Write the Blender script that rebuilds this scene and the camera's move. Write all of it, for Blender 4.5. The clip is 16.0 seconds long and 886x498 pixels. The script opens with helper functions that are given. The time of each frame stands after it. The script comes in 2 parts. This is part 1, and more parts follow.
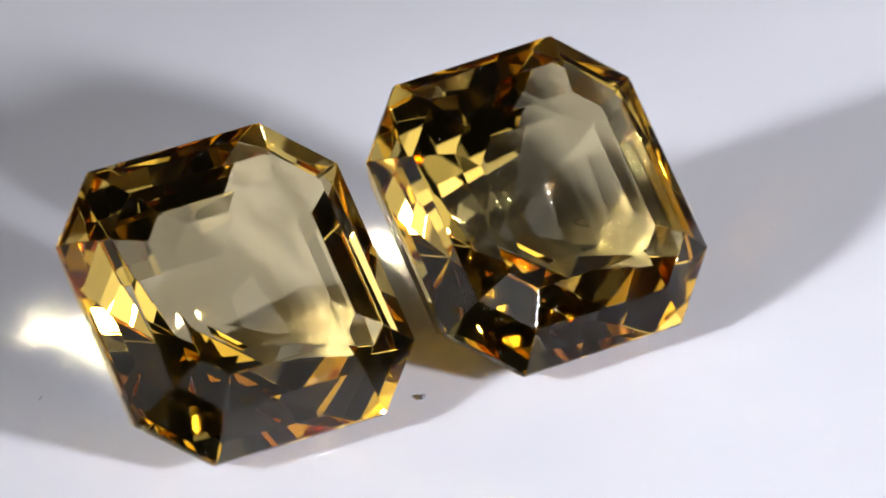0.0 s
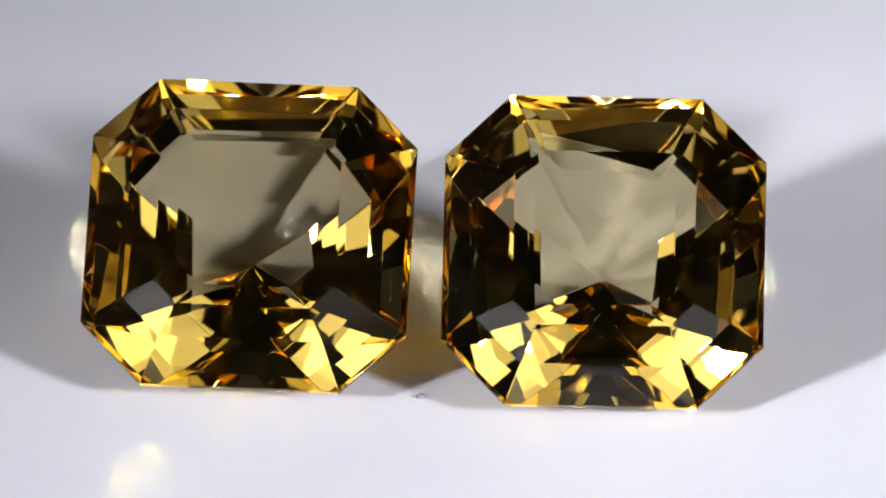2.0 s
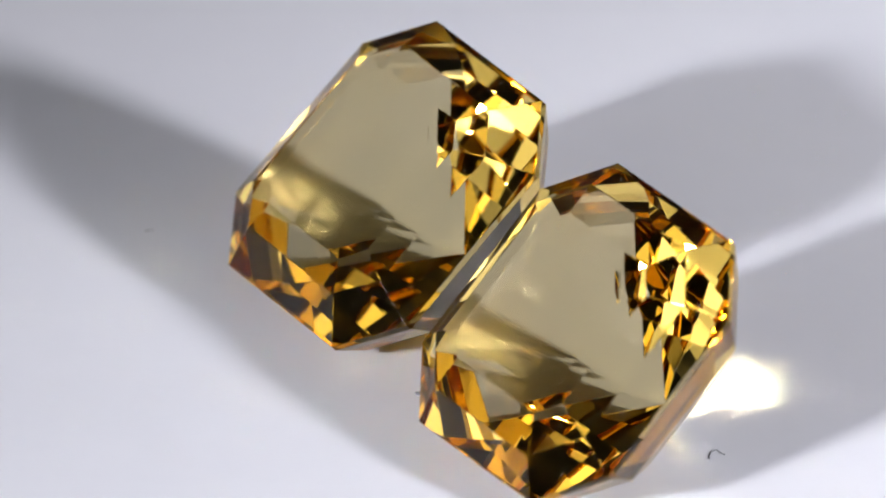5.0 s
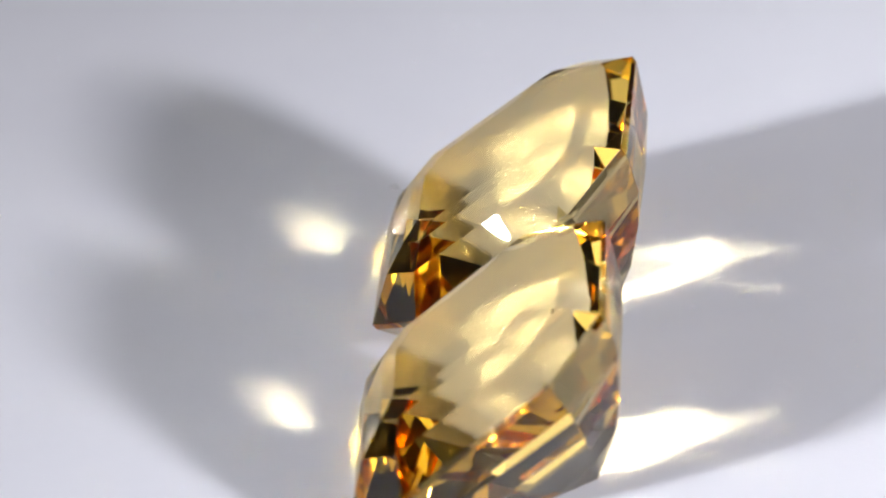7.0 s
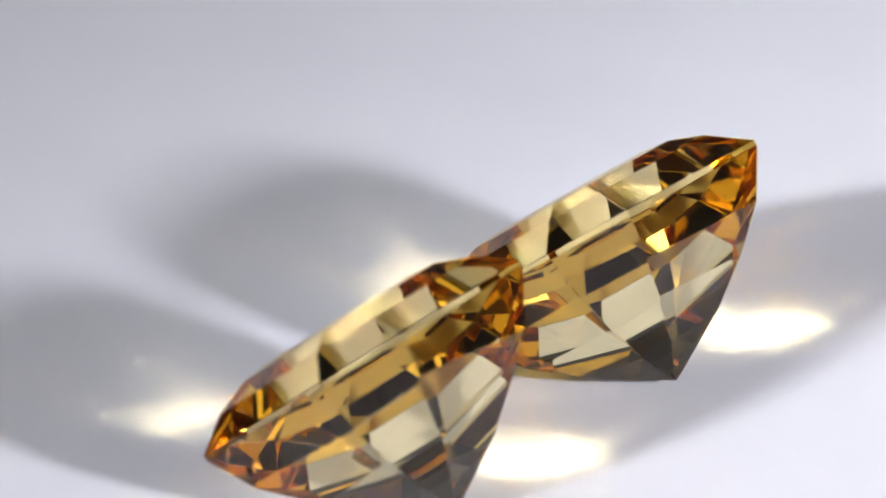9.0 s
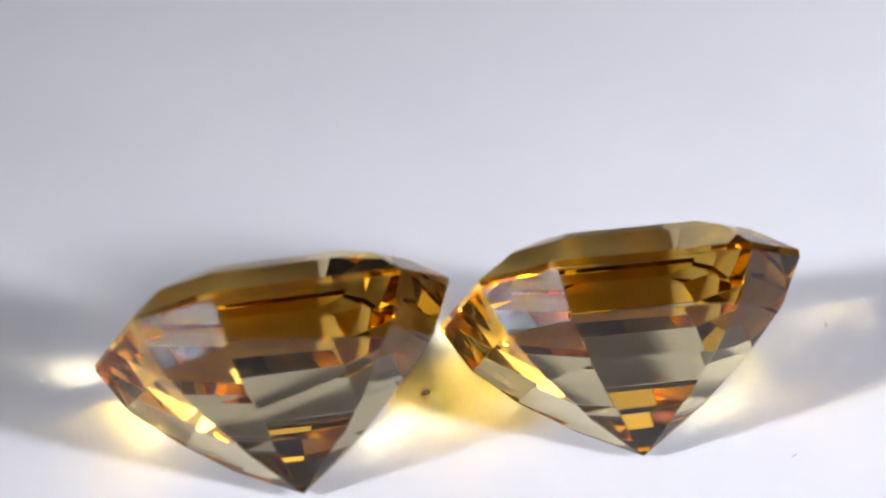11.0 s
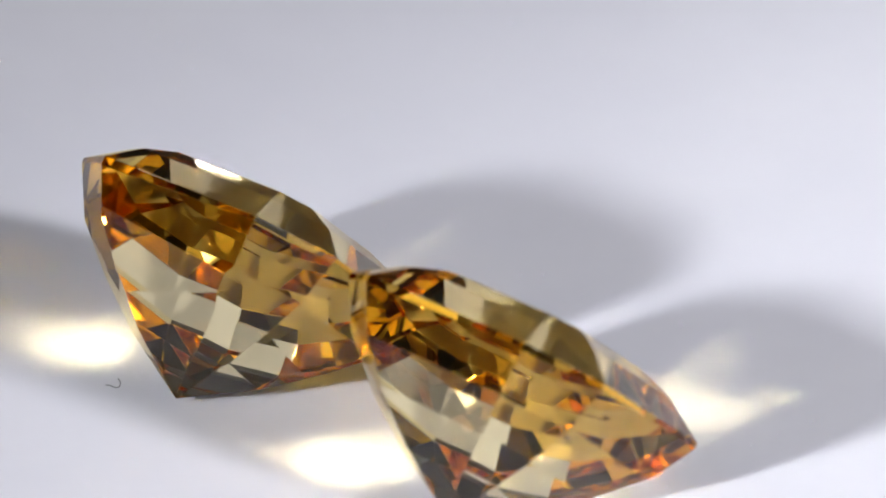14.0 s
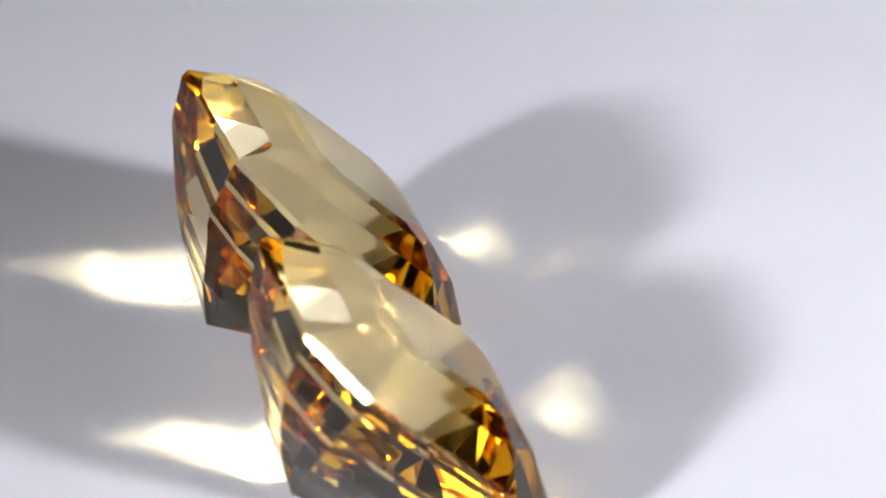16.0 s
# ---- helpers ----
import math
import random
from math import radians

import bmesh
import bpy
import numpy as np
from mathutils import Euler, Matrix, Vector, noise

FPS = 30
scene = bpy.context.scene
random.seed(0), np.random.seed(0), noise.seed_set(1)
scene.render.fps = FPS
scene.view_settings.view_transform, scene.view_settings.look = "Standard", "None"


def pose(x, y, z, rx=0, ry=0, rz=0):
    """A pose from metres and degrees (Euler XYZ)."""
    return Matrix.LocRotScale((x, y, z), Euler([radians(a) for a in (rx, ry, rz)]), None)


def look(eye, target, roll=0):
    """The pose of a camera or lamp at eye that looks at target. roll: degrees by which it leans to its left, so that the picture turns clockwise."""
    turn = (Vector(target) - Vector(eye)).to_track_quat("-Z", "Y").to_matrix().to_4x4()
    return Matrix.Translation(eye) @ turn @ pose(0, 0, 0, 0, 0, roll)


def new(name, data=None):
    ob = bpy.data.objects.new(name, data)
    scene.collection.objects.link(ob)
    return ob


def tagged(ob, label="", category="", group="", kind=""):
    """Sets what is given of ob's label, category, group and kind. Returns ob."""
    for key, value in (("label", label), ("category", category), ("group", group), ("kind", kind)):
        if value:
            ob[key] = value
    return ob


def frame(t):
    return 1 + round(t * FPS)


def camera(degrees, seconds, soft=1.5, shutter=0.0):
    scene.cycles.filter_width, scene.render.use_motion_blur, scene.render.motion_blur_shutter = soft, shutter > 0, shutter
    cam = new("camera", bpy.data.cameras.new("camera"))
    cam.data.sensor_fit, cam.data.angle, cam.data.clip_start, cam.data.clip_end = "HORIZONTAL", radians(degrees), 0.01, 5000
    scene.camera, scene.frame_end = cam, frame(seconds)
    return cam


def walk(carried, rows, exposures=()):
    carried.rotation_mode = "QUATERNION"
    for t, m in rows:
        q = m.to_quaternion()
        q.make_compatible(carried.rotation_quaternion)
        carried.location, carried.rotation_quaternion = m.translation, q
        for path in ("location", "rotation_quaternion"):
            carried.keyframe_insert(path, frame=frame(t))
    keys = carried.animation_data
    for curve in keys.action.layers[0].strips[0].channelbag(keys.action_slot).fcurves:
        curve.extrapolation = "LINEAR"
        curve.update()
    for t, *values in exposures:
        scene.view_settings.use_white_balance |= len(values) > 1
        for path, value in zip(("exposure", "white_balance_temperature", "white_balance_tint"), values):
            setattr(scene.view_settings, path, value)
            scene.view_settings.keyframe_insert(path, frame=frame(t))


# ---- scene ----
# Two octagonal step-cut citrines (12 mm wide) lean on their pavilions on a white turntable that
# makes one turn in about 20 s before a still macro camera; two small lamps stand in front, left and right.
S = 0.012            # width of a stone in metres
TURN = -18.062        # degrees a second, seen from above
T0 = 1.893           # moment at which both tables face the camera

cam = camera(3.453, 16.0, soft=1.8, shutter=0.4)
CAM = Matrix(((0.9997814, -0.0208783, -0.0011012, 0.0000 * S),
              (0.0091279, 0.4832724, -0.8754224, -39.2609 * S),
              (0.0188095, 0.8752210, 0.4833573, 22.1969 * S),
              (0, 0, 0, 1)))
cam.data.dof.use_dof = True
cam.data.dof.focus_distance = 45.10 * S
cam.data.dof.aperture_fstop = 72
walk(cam, [(0, CAM), (16, CAM)], exposures=[(0, 0.0), (16, 0.0)])

# ---- light ----
# the light turns many times inside the stones before it leaves them
scene.cycles.max_bounces, scene.cycles.glossy_bounces, scene.cycles.transmission_bounces = 28, 24, 24
scene.cycles.sample_clamp_indirect = 0.0
scene.cycles.blur_glossy = 0.0
scene.cycles.use_guiding = True
scene.cycles.caustics_refractive = scene.cycles.caustics_reflective = True
world = bpy.data.worlds.new("world")
world.use_nodes = True
world.node_tree.nodes["Background"].inputs[0].default_value = (0.02, 0.02, 0.022, 1)
scene.world = world


def lamp(name, azimuth, elevation, distance, width, height, power, colour, spread, aim):
    data = bpy.data.lights.new(name, "AREA")
    data.shape, data.size, data.size_y = "RECTANGLE", width, height
    data.energy, data.color, data.spread = power, colour, radians(spread)
    ob = new(name, data)
    a, e = radians(azimuth), radians(elevation)
    eye = Vector((math.cos(a) * math.cos(e), math.sin(a) * math.cos(e), math.sin(e))) * distance
    ob.matrix_world = look(eye, aim)
    return ob


lamp("lamp_right", -38, 22.9, 0.46, 0.058, 0.044, 2.64, (0.925, 0.925, 1.02), 180, (0, 0, 0.004))
lamp("lamp_left", -134, 24, 0.46, 0.060, 0.040, 0.0162, (0.925, 0.925, 1.02), 9, (0.028, 0.007, 0.004))


# ---- materials ----
def material(name):
    m = bpy.data.materials.new(name)
    m.use_nodes = True
    t = m.node_tree
    return m, t, t.nodes["Principled BSDF"]


def node(t, kind, **values):
    n = t.nodes.new(kind)
    for key, value in values.items():
        n.inputs[key.replace("_", " ")].default_value = value
    return n


def coords(t, scale):
    c = t.nodes.new("ShaderNodeTexCoord")
    m = node(t, "ShaderNodeMapping", Scale=(scale, scale, scale))
    t.links.new(c.outputs["Object"], m.inputs["Vector"])
    return m.outputs["Vector"]


def ramp(t, fac, stops):
    r = t.nodes.new("ShaderNodeValToRGB")
    while len(r.color_ramp.elements) < len(stops):
        r.color_ramp.elements.new(0.5)
    for e, (p, c) in zip(r.color_ramp.elements, stops):
        e.position, e.color = p, (*c, 1)
    t.links.new(fac, r.inputs[0])
    return r.outputs[0]


def surface(name, dark, light, scale, rough, bump=0.0, fine=6.0, metal=0.0):
    """A plain surface with stains at one scale and grain at a finer one."""
    m, t, b = material(name)
    v = coords(t, scale)
    n = node(t, "ShaderNodeTexNoise", Scale=1.0, Detail=5.0, Roughness=0.6)
    t.links.new(v, n.inputs["Vector"])
    t.links.new(ramp(t, n.outputs["Fac"], [(0.3, dark), (0.7, light)]), b.inputs["Base Color"])
    b.inputs["Roughness"].default_value, b.inputs["Metallic"].default_value = rough, metal
    if bump:
        g = node(t, "ShaderNodeTexNoise", Scale=fine, Detail=4.0)
        t.links.new(v, g.inputs["Vector"])
        k = node(t, "ShaderNodeBump", Strength=bump, Distance=0.0002)
        t.links.new(g.outputs["Fac"], k.inputs["Height"])
        t.links.new(k.outputs["Normal"], b.inputs["Normal"])
    return m


def citrine(name, clear, deep, worn=0.0):
    """Clear amber crystal: pale straight through, and deeper with each total reflection inside, tints put in for
    absorbed light; the outer gloss is near neutral, dimmed to weaken reflections.
    """
    m, t, b = material(name)
    t.nodes.remove(b)
    refraction = node(t, "ShaderNodeBsdfRefraction", Color=(*clear, 1), Roughness=0.0, IOR=1.55)
    gloss = node(t, "ShaderNodeBsdfGlossy", Roughness=0.0)
    fresnel = node(t, "ShaderNodeFresnel", IOR=1.55)
    # low stops greyed to dim the floor mirrored in outer facets; last stands for absorption
    t.links.new(ramp(t, fresnel.outputs[0], [(0.0, (0.62, 0.61, 0.58)), (0.3, (0.94, 0.92, 0.86)), (0.7, (0.96, 0.91, 0.77)), (1.0, deep)]), gloss.inputs["Color"])
    # faint waviness left by the polishing lap
    v = coords(t, 900)
    wave = node(t, "ShaderNodeTexNoise", Scale=1.0, Detail=3.0, Roughness=0.30)
    t.links.new(v, wave.inputs["Vector"])
    k = node(t, "ShaderNodeBump", Strength=1.0, Distance=0.0000006)
    t.links.new(wave.outputs["Fac"], k.inputs["Height"])
    for n in (refraction, gloss, fresnel):
        t.links.new(k.outputs["Normal"], n.inputs["Normal"])
    if worn:
        # hair scratches and rubbed patches on the facets that are handled most
        c = t.nodes.new("ShaderNodeTexCoord")
        lines = None
        for turn in (0.35, 1.25, 2.6):
            a = node(t, "ShaderNodeMapping", Scale=(600, 26000, 600), Rotation=(0, 0, turn))
            n = node(t, "ShaderNodeTexNoise", Scale=1.0, Detail=2.0, Roughness=0.5)
            t.links.new(c.outputs["Object"], a.inputs["Vector"])
            t.links.new(a.outputs["Vector"], n.inputs["Vector"])
            r = ramp(t, n.outputs["Fac"], [(0.64, (0, 0, 0)), (0.73, (1, 1, 1))])
            if lines is not None:
                k = node(t, "ShaderNodeMath")
                k.operation = "MAXIMUM"
                t.links.new(lines, k.inputs[0])
                t.links.new(r, k.inputs[1])
                r = k.outputs[0]
            lines = r
        patch = node(t, "ShaderNodeTexNoise", Scale=1.0, Detail=3.0)
        t.links.new(coords(t, 420), patch.inputs["Vector"])
        k = node(t, "ShaderNodeMath")
        k.operation = "MULTIPLY"
        t.links.new(lines, k.inputs[0])
        t.links.new(ramp(t, patch.outputs["Fac"], [(0.45, (0.05, 0.05, 0.05)), (0.62, (worn, worn, worn))]), k.inputs[1])
        t.links.new(k.outputs[0], gloss.inputs["Roughness"])
    mix = t.nodes.new("ShaderNodeMixShader")
    t.links.new(fresnel.outputs[0], mix.inputs[0])
    t.links.new(refraction.outputs[0], mix.inputs[1])
    t.links.new(gloss.outputs[0], mix.inputs[2])
    t.links.new(mix.outputs[0], t.nodes["Material Output"].inputs["Surface"])
    return m


def soft_glow(name, colour, strength, radius):
    """A lamp's cloth front, brightest before the bulb and dimmer to its rim."""
    m, t, b = material(name)
    b.inputs["Base Color"].default_value = (*colour, 1)
    b.inputs["Roughness"].default_value = 0.9
    g = t.nodes.new("ShaderNodeTexGradient")
    g.gradient_type = "SPHERICAL"
    t.links.new(coords(t, 1 / radius), g.inputs["Vector"])
    weave = node(t, "ShaderNodeTexNoise", Scale=22.0, Detail=3.0)
    t.links.new(coords(t, 1.0), weave.inputs["Vector"])
    k = node(t, "ShaderNodeMath")
    k.operation = "MULTIPLY"
    t.links.new(ramp(t, g.outputs["Fac"], [(0.0, (0.03, 0.03, 0.03)), (0.4, (0.3, 0.3, 0.3)), (0.8, (1, 1, 1))]), k.inputs[0])
    k.inputs[1].default_value = strength
    w = node(t, "ShaderNodeMath")
    w.operation = "MULTIPLY"
    t.links.new(k.outputs[0], w.inputs[0])
    t.links.new(ramp(t, weave.outputs["Fac"], [(0.35, (0.6, 0.6, 0.6)), (0.65, (1, 1, 1))]), w.inputs[1])
    b.inputs["Emission Color"].default_value = (*colour, 1)
    t.links.new(w.outputs[0], b.inputs["Emission Strength"])
    return m


ACRYLIC = surface("white_acrylic", (0.76, 0.76, 0.79), (0.82, 0.82, 0.84), 60, 0.28, 0.05, 40)
TABLE = surface("table_laminate", (0.07, 0.07, 0.075), (0.10, 0.10, 0.105), 8, 0.5, 0.1, 60)
BODY = surface("grey_plastic", (0.10, 0.10, 0.105), (0.13, 0.13, 0.135), 30, 0.45, 0.1, 30)
WALL = surface("wall_paint", (0.34, 0.34, 0.365), (0.40, 0.40, 0.425), 2, 0.8, 0.2, 40)
FLOOR = surface("floor_vinyl", (0.08, 0.075, 0.07), (0.12, 0.115, 0.11), 3, 0.5, 0.1, 50)
# one crystal: pale above, amber below, the tint standing in for light absorbed inside
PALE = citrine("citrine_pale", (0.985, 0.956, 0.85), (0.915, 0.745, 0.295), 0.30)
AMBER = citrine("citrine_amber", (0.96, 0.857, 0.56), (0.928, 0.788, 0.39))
CHIP = surface("grey_grain", (0.12, 0.12, 0.125), (0.42, 0.42, 0.42), 3000, 0.5)
DUST = surface("pale_dust", (0.32, 0.28, 0.23), (0.62, 0.57, 0.48), 5000, 0.7)
LINT = surface("dark_lint", (0.10, 0.10, 0.105), (0.18, 0.18, 0.18), 4000, 0.8)
PANEL = soft_glow("softbox_diffuser", (0.95, 0.95, 1.0), 3.4, 0.197)


# ---- mesh helpers ----
def mesh_of(bm, name, mat, smooth=False):
    bmesh.ops.recalc_face_normals(bm, faces=bm.faces)
    for f in bm.faces:
        f.smooth = smooth
    me = bpy.data.meshes.new(name)
    bm.to_mesh(me)
    bm.free()
    me.materials.append(mat)
    return me


def part(name, bm, mat, parent=None, label="", smooth=False):
    ob = new(name, mesh_of(bm, name, mat, smooth))
    ob.parent = parent
    return tagged(ob, label)


def block(x0, y0, z0, x1, y1, z1, bevel=0.0):
    bm = bmesh.new()
    bmesh.ops.create_cube(bm, size=1, matrix=Matrix.LocRotScale(
        ((x0 + x1) / 2, (y0 + y1) / 2, (z0 + z1) / 2), None, (x1 - x0, y1 - y0, z1 - z0)))
    if bevel:
        bmesh.ops.bevel(bm, geom=bm.edges[:], offset=bevel, segments=2, affect="EDGES", profile=0.5)
    return bm


def lathe(profile, steps=96):
    """A solid of revolution from (radius, height) pairs, from the axis round to the axis."""
    bm = bmesh.new()
    rings = []
    for r, z in profile:
        if r < 1e-9:
            rings.append([bm.verts.new((0, 0, z))])
        else:
            rings.append([bm.verts.new((r * math.cos(2 * math.pi * i / steps), r * math.sin(2 * math.pi * i / steps), z)) for i in range(steps)])
    for a, b in zip(rings, rings[1:]):
        for i in range(steps):
            j = (i + 1) % steps
            if len(a) == 1:
                bm.faces.new((a[0], b[i], b[j]))
            elif len(b) == 1:
                bm.faces.new((a[i], a[j], b[0]))
            else:
                bm.faces.new((a[i], a[j], b[j], b[i]))
    return bm


# ---- room ----
def room():
    z0, z1, r = -0.80, 1.70, 1.6
    tagged(part("floor", block(-r, -r, z0 - 0.1, r, r, z0), FLOOR), "dark grey vinyl studio floor under the table", "floor", kind="structure")
    tagged(part("ceiling", block(-r, -r, z1, r, r, z1 + 0.1), WALL), "pale grey painted studio ceiling over the table", "ceiling", kind="structure")
    for name, box in (("wall_north", (-r - 0.1, r, r + 0.1, r + 0.1)), ("wall_south", (-r - 0.1, -r - 0.1, r + 0.1, -r)),
                      ("wall_east", (r, -r, r + 0.1, r)), ("wall_west", (-r - 0.1, -r, -r, r))):
        tagged(part(name, block(box[0], box[1], z0 - 0.1, box[2], box[3], z1 + 0.1), WALL), "pale grey painted studio wall", "wall", kind="structure")


def work_table():
    z, t = -0.026, 0.028
    ob = tagged(new("work_table"), "dark grey laminate table under the turntable", "table")
    ob.location = (0, 0, -0.80)
    part("tabletop", block(-0.80, -0.75, 0.80 + z - t, 0.80, 0.75, 0.80 + z, 0.003), TABLE, ob)
    for x in (-0.75, 0.75):
        for y in (-0.70, 0.70):
            part("leg", block(x - 0.02, y - 0.02, 0, x + 0.02, y + 0.02, 0.80 + z - t, 0.003), BODY, ob)


def turntable():
    ob = tagged(new("turntable"), "white glossy acrylic turntable turning under two gemstones", "turntable")
    ob.location = (0, 0, -0.026)
    part("base", lathe([(0, 0), (0.034, 0), (0.036, 0.003), (0.036, 0.013), (0.034, 0.016), (0.02, 0.016), (0.02, 0.018), (0, 0.018)]), BODY, ob, "dark grey motor base", True)
    disc = part("platter", lathe([(0, 0.018), (0.048, 0.018), (0.050, 0.0195), (0.050, 0.0242), (0.0485, 0.0257), (0.048, 0.026), (0, 0.026)], 160), ACRYLIC, ob, "glossy white acrylic disc")
    return disc


def softbox(azimuth, elevation, distance, half):
    """A square softbox on a stand, its white front turned to the stones."""
    a, e = radians(azimuth), radians(elevation)
    eye = Vector((math.cos(a) * math.cos(e), math.sin(a) * math.cos(e), math.sin(e))) * distance
    ob = tagged(new("softbox_lamp"), "small square softbox lamp with a glowing white front", "lamp", "pair of softbox lamps")
    foot = Vector((eye.x * 1.25, eye.y * 1.25, -0.026))
    ob.location = foot
    m = Matrix.Translation(-foot) @ look(eye, (0, 0, 0.004))
    front = part("diffuser", block(-half, -half, 0.0, half, half, 0.006, 0.001), PANEL, ob, "glowing white cloth front")
    front.matrix_basis = m
    bm = bmesh.new()
    rings = [[bm.verts.new((x * w, y * w, z)) for x, y in ((-1, -1), (1, -1), (1, 1), (-1, 1))] for w, z in ((half + 0.004, 0.007), (half + 0.004, 0.03), (0.04, 0.11))]
    for r0, r1 in zip(rings, rings[1:]):
        for i in range(4):
            bm.faces.new((r0[i], r0[(i + 1) % 4], r1[(i + 1) % 4], r1[i]))
    bm.faces.new(rings[0]), bm.faces.new(rings[-1])
    bm.transform(m)
    part("housing", bm, BODY, ob, "black cloth housing")
    top = (m @ Vector((0, 0, 0.10))).z
    back = m @ Vector((0, 0, 0.105))
    bm = lathe([(0, 0), (0.06, 0), (0.06, 0.006), (0.054, 0.009), (0.006, 0.012), (0, 0.012)], 40)
    bm.transform(Matrix.Translation((back.x, back.y, 0)))
    part("foot", bm, BODY, ob)
    bm = lathe([(0, 0.010), (0.006, 0.010), (0.006, top), (0, top)], 20)
    bm.transform(Matrix.Translation((back.x, back.y, 0)))
    part("pole", bm, BODY, ob)


# ---- gemstones ----
def gemstone(a, b, levels, depth, seed, error=0.55):
    """A step-cut octagon, ground plane by plane as on a lap. levels: rings of (half width, straight half, height), from the table
    down, then the keel point; each facet is off its true angle by a fraction of a degree, so that their meets are uneven."""
    rng = random.Random(seed)
    rings = []
    for half, flat, z in levels:
        x, y, u, v = half * a * 2, half * b * 2, flat * a * 2, flat * b * 2
        rings.append([Vector((px, py, z)) for px, py in
                      ((-u, y), (-x, v), (-x, -v), (-u, -y), (u, -y), (x, -v), (x, v), (u, y))])
    tip = Vector((0, 0, -depth))
    bm = bmesh.new()
    bmesh.ops.create_cube(bm, size=1.6)

    def grind(co, no, off):
        no = no.normalized()
        no = (no + Vector([rng.gauss(0, radians(off)) for _ in range(3)])).normalized()
        bmesh.ops.bisect_plane(bm, geom=bm.verts[:] + bm.edges[:] + bm.faces[:], dist=1e-6, plane_co=co, plane_no=no, clear_outer=True)
        rim = [e for e in bm.edges if e.is_boundary]
        if rim:
            bmesh.ops.contextual_create(bm, geom=rim)

    grind(Vector((0, 0, levels[0][2])), Vector((0, 0, 1)), 0)
    rows = list(zip(rings, rings[1:])) + [(rings[-1], [tip] * 8)]
    for r0, r1 in rows:
        for i in range(8):
            j = (i + 1) % 8
            no = (r0[j] - r0[i]).cross(r1[i] - r0[i])
            co = (r0[i] + r0[j] + r1[i] + r1[j]) / 4
            if no.dot(co - Vector((0, 0, -0.1))) < 0:
                no = -no
            wall = abs(no.normalized().z) < 0.05
            grind(co, no, 0 if wall else 0.06 if co.z > 0 else error)
    # the polished edges: a hair-thin flat along each
    bm.normal_update()
    flats = []
    for e in bm.edges:
        n0, n1 = (f.normal for f in e.link_faces)
        bend = n0.angle(n1)
        if bend > 0.02 and e.calc_length() > 0.004:
            no = (n0 + n1).normalized()
            flats.append(((e.verts[0].co + e.verts[1].co) / 2 - no * 0.0012 * math.tan(bend / 2), no))
    for co, no in flats:
        grind(co, no, 0)
    bm.normal_update()
    for f in bm.faces:
        if f.normal.dot(f.calc_center_median() + Vector((0, 0, 0.1))) < 0:
            f.normal_flip()
    bmesh.ops.scale(bm, vec=(S, S, S), verts=bm.verts)
    return bm


def dust_film(whole, count):
    """Tiny flakes and hair-thin scratch burrs strewn over the upper facets."""
    rng = random.Random(count)
    tops = [t for t in whole.calc_loop_triangles() if t[0].face.normal.z > 0.2]
    def size(t):
        a, b, c = (l.vert.co for l in t)
        slant = t[0].face.normal.z < 0.999
        return (b - a).cross(c - a).length * (2.2 if slant else 0.5)
    bm = bmesh.new()
    for t in rng.choices(tops, [size(t) for t in tops], k=count):
        a, b, c = (l.vert.co for l in t)
        u, v = rng.random(), rng.random()
        if u + v > 1:
            u, v = 1 - u, 1 - v
        n = t[0].face.normal
        p = a + (b - a) * u + (c - a) * v + n * 2e-6
        angle = rng.uniform(0, 6.283)
        e = n.orthogonal().normalized()
        f = n.cross(e)
        e, f = e * math.cos(angle) + f * math.sin(angle), f * math.cos(angle) - e * math.sin(angle)
        r = rng.uniform(7e-6, 17e-6)
        long = rng.uniform(5, 14) if rng.random() < 0.18 else rng.uniform(1, 1.6)
        wide = 0.3 if long > 2 else 1.0
        foot = [bm.verts.new(p + e * r * long * i + f * r * wide * j) for i, j in ((-1, 0), (0.2, -1), (1, 0.2), (0, 1))]
        peak = bm.verts.new(p + n * r * wide)
        for i in range(4):
            bm.faces.new((foot[i], foot[(i + 1) % 4], peak))
        bm.faces.new(foot[::-1])
    return bm


def stone(label, a, b, levels, depth, m, seed):
    """m: its pose on the turntable at T0, in stone widths; it is let down until it touches the platter."""
    ob = tagged(new("gemstone"), label, "gemstone", "pair of citrines")
    whole = gemstone(a, b, levels, depth, seed)
    low = min((m.to_3x3() @ v.co).z for v in whole.verts)
    whole.normal_update()
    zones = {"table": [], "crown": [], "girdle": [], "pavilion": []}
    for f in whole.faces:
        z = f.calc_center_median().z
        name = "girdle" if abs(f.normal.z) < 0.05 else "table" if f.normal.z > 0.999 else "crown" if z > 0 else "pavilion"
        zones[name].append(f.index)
    for name, keep in zones.items():
        bm = whole.copy()
        keep = set(keep)
        bm.faces.ensure_lookup_table()
        bmesh.ops.delete(bm, geom=[f for f in bm.faces if f.index not in keep], context="FACES")
        me = bpy.data.meshes.new(name)
        bm.to_mesh(me)
        bm.free()
        # girdle and pavilion get the deeper tint that replaces absorption within the stone
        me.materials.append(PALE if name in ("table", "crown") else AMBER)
        new(name, me).parent = ob
    part("dust_specks", dust_film(whole, 260), DUST, ob, "fine pale dust and hair scratches on the facets")
    whole.free()
    rest = m.copy()
    rest.translation = Vector((m.translation.x * S, m.translation.y * S, -low))
    return ob, rest


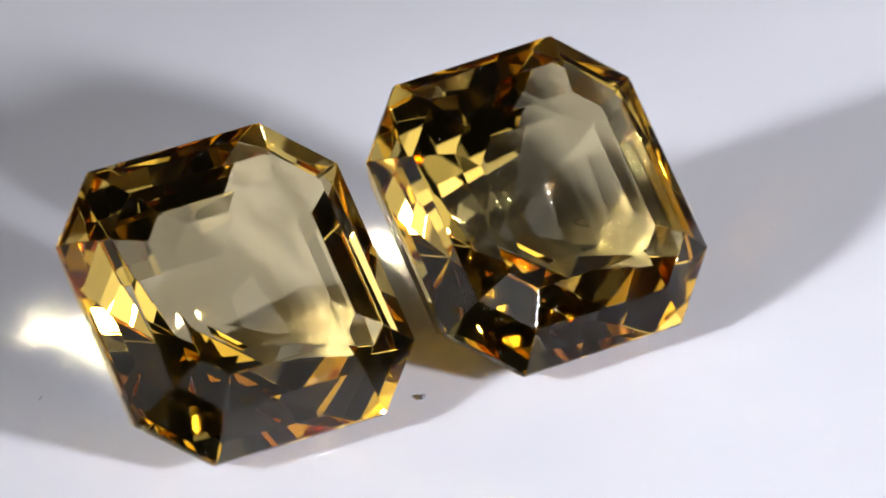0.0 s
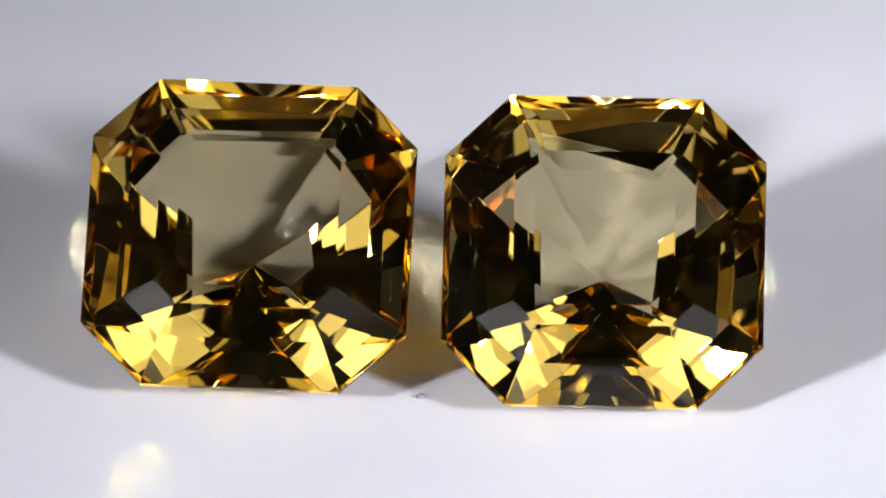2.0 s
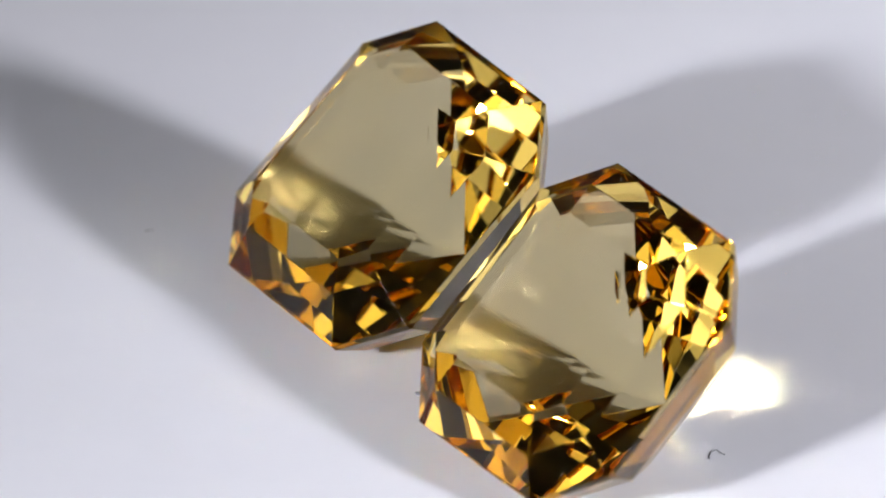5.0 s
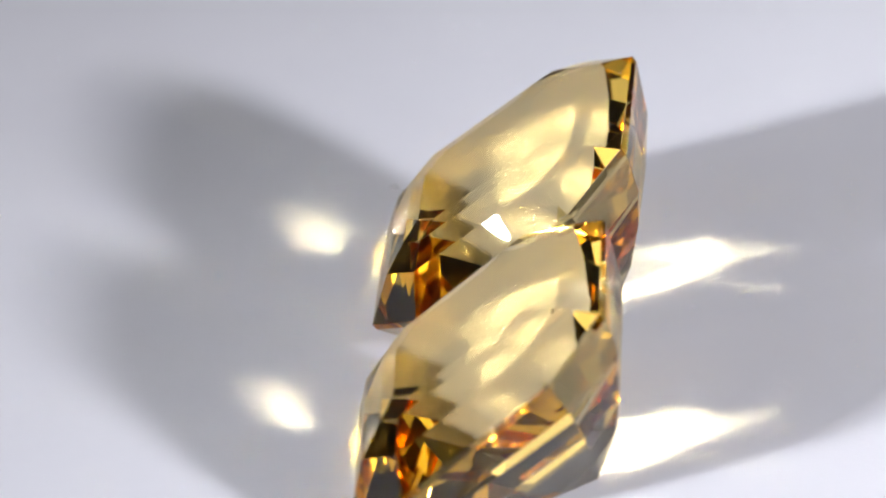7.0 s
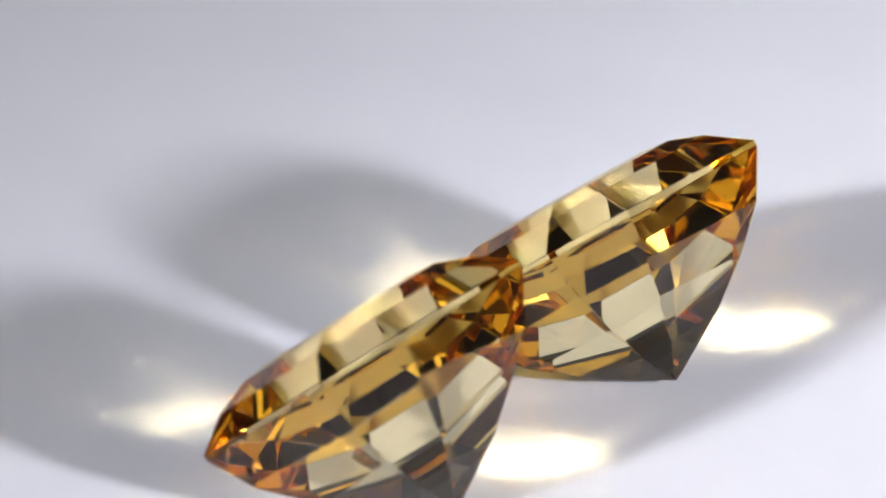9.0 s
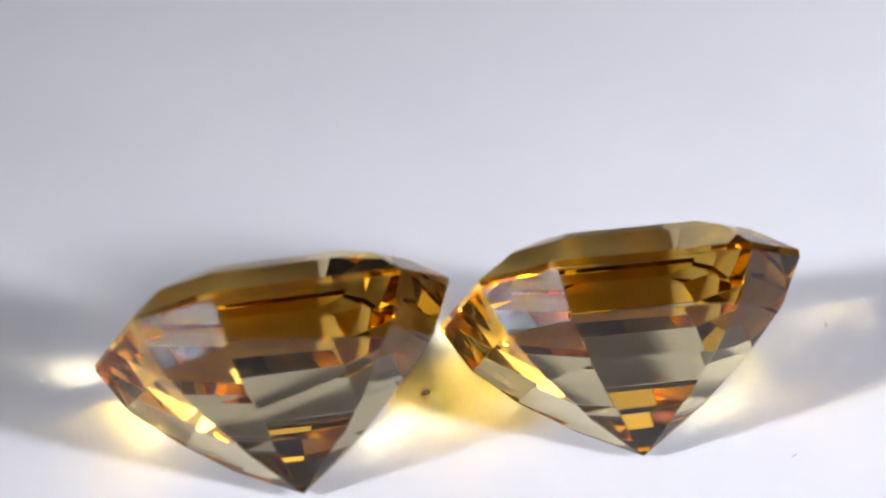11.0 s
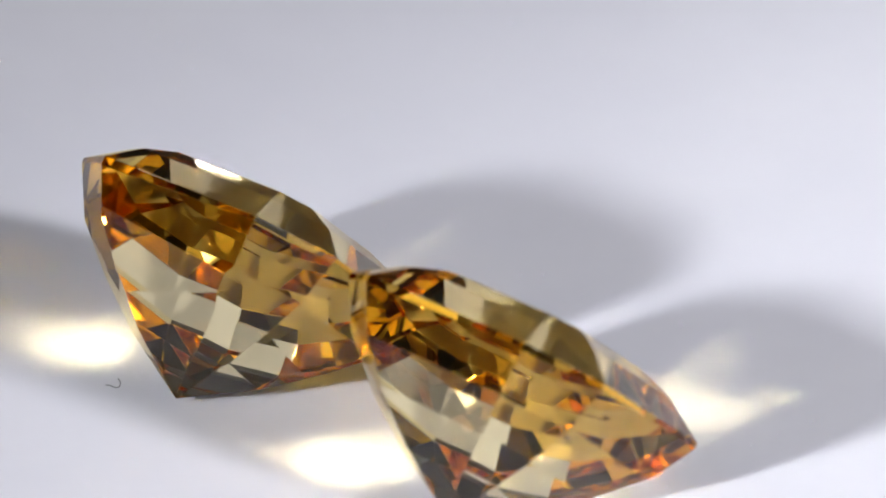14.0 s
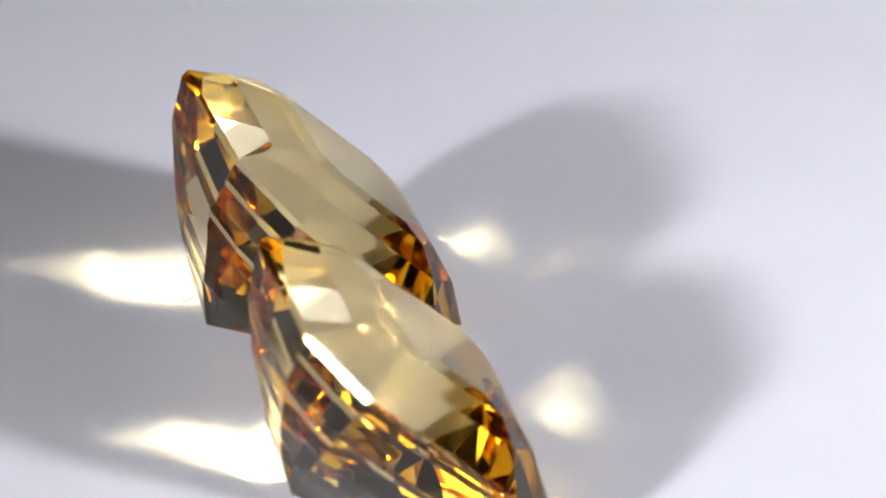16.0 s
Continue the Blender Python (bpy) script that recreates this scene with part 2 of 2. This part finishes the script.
# three crown steps, the girdle and four pavilion steps; both stones rest on the third of these
LEVELS_A = [(0.215, 0.140, 0.139), (0.278, 0.203, 0.129), (0.372, 0.250, 0.092), (0.500, 0.305, 0.004), (0.500, 0.305, -0.018),
            (0.430, 0.262, -0.160), (0.320, 0.195, -0.286), (0.187, 0.114, -0.402)]
LEVELS_B = [(0.218, 0.142, 0.141), (0.280, 0.205, 0.130), (0.395, 0.250, 0.085), (0.500, 0.297, 0.004), (0.500, 0.297, -0.018),
            (0.430, 0.255, -0.162), (0.317, 0.188, -0.289), (0.187, 0.111, -0.411)]
POSE_A = Matrix(((0.9997475, 0.0132579, -0.0181423, -0.55277),
                 (-0.0219235, 0.7525414, -0.6581799, 0.21122),
                 (0.0049268, 0.6584115, 0.7526420, 0.42481), (0, 0, 0, 1)))
POSE_B = Matrix(((0.9996875, -0.0201070, 0.0148510, 0.53712),
                 (0.0248217, 0.7282745, -0.6848359, 0.18599),
                 (0.0029544, 0.6849905, 0.7285460, 0.42732), (0, 0, 0, 1)))


def speck(name, label, category, bm, x, y, turn=0.0, mat=None):
    ob = new(name, mesh_of(bm, name, mat or LINT))
    tagged(ob, label, category)
    return ob, pose(x * S, y * S, 0, 0, 0, turn)


def grain():
    bm = bmesh.new()
    bmesh.ops.create_icosphere(bm, subdivisions=1, radius=1)
    for v in bm.verts:
        v.co *= 1 + 0.35 * noise.noise(v.co * 1.7)
        v.co = Vector((v.co.x * 0.017 * S, v.co.y * 0.011 * S, (v.co.z * 0.008 + 0.008) * S))
    return bm


def fibre(points, radius):
    bm = bmesh.new()
    rings = []
    for i, p in enumerate(points):
        p = Vector(p) * S
        q = Vector(points[min(i + 1, len(points) - 1)]) * S - Vector(points[max(i - 1, 0)]) * S
        side = q.cross(Vector((0, 0, 1))).normalized() * radius * S
        up = Vector((0, 0, radius * S))
        rings.append([bm.verts.new(p + up + d) for d in (side, up, -side, -up)])
    for r0, r1 in zip(rings, rings[1:]):
        for k in range(4):
            bm.faces.new((r0[k], r1[k], r1[(k + 1) % 4], r0[(k + 1) % 4]))
    bm.faces.new(rings[0]), bm.faces.new(rings[-1])
    return bm


room()
work_table()
platter = turntable()
softbox(-44, 29, 0.476, 0.152)
softbox(-137, 29, 0.476, 0.152)
carried = [stone("golden citrine, octagonal step cut, leaning on its pavilion", 0.5, 0.4985, LEVELS_A, 0.528, POSE_A, 3),
           stone("honey citrine, octagonal step cut, leaning beside its twin", 0.4935, 0.4976, LEVELS_B, 0.541, POSE_B, 8),
           speck("dust_grain", "small grey grain of dust on the white turntable", "dust", grain(), -0.009, -0.010, 20, CHIP),
           speck("lint_fibre", "short curled dark fibre lying on the turntable", "lint",
                 fibre([(-0.024, -0.004, 0), (-0.015, -0.006, 0), (-0.007, -0.011, 0), (0.001, -0.022, 0), (0.007, -0.025, 0), (0.017, -0.015, 0), (0.021, 0.007, 0), (0.020, 0.020, 0), (0.0156, 0.032, 0)], 0.0015), 0.766, 0.567, 224.1),
           speck("lint_fibre", "tiny straight dark fibre lying on the turntable", "lint",
                 fibre([(-0.013, 0.0, 0), (0.0, 0.003, 0), (0.013, -0.001, 0)], 0.0014), -1.330, -0.155, 80),
           speck("lint_fibre", "tiny bent grey fibre lying on the turntable", "lint",
                 fibre([(-0.010, 0.0, 0), (0.0, 0.004, 0), (0.009, 0.010, 0)], 0.0014), -1.005, 0.605, 10)]


def motions():
    times = [i * 0.5 for i in range(33)]
    for ob, rest in carried:
        walk(ob, [(t, pose(0, 0, 0, 0, 0, TURN * (t - T0)) @ rest) for t in times])
    walk(platter, [(t, pose(0, 0, 0, 0, 0, TURN * (t - T0))) for t in times])


motions()
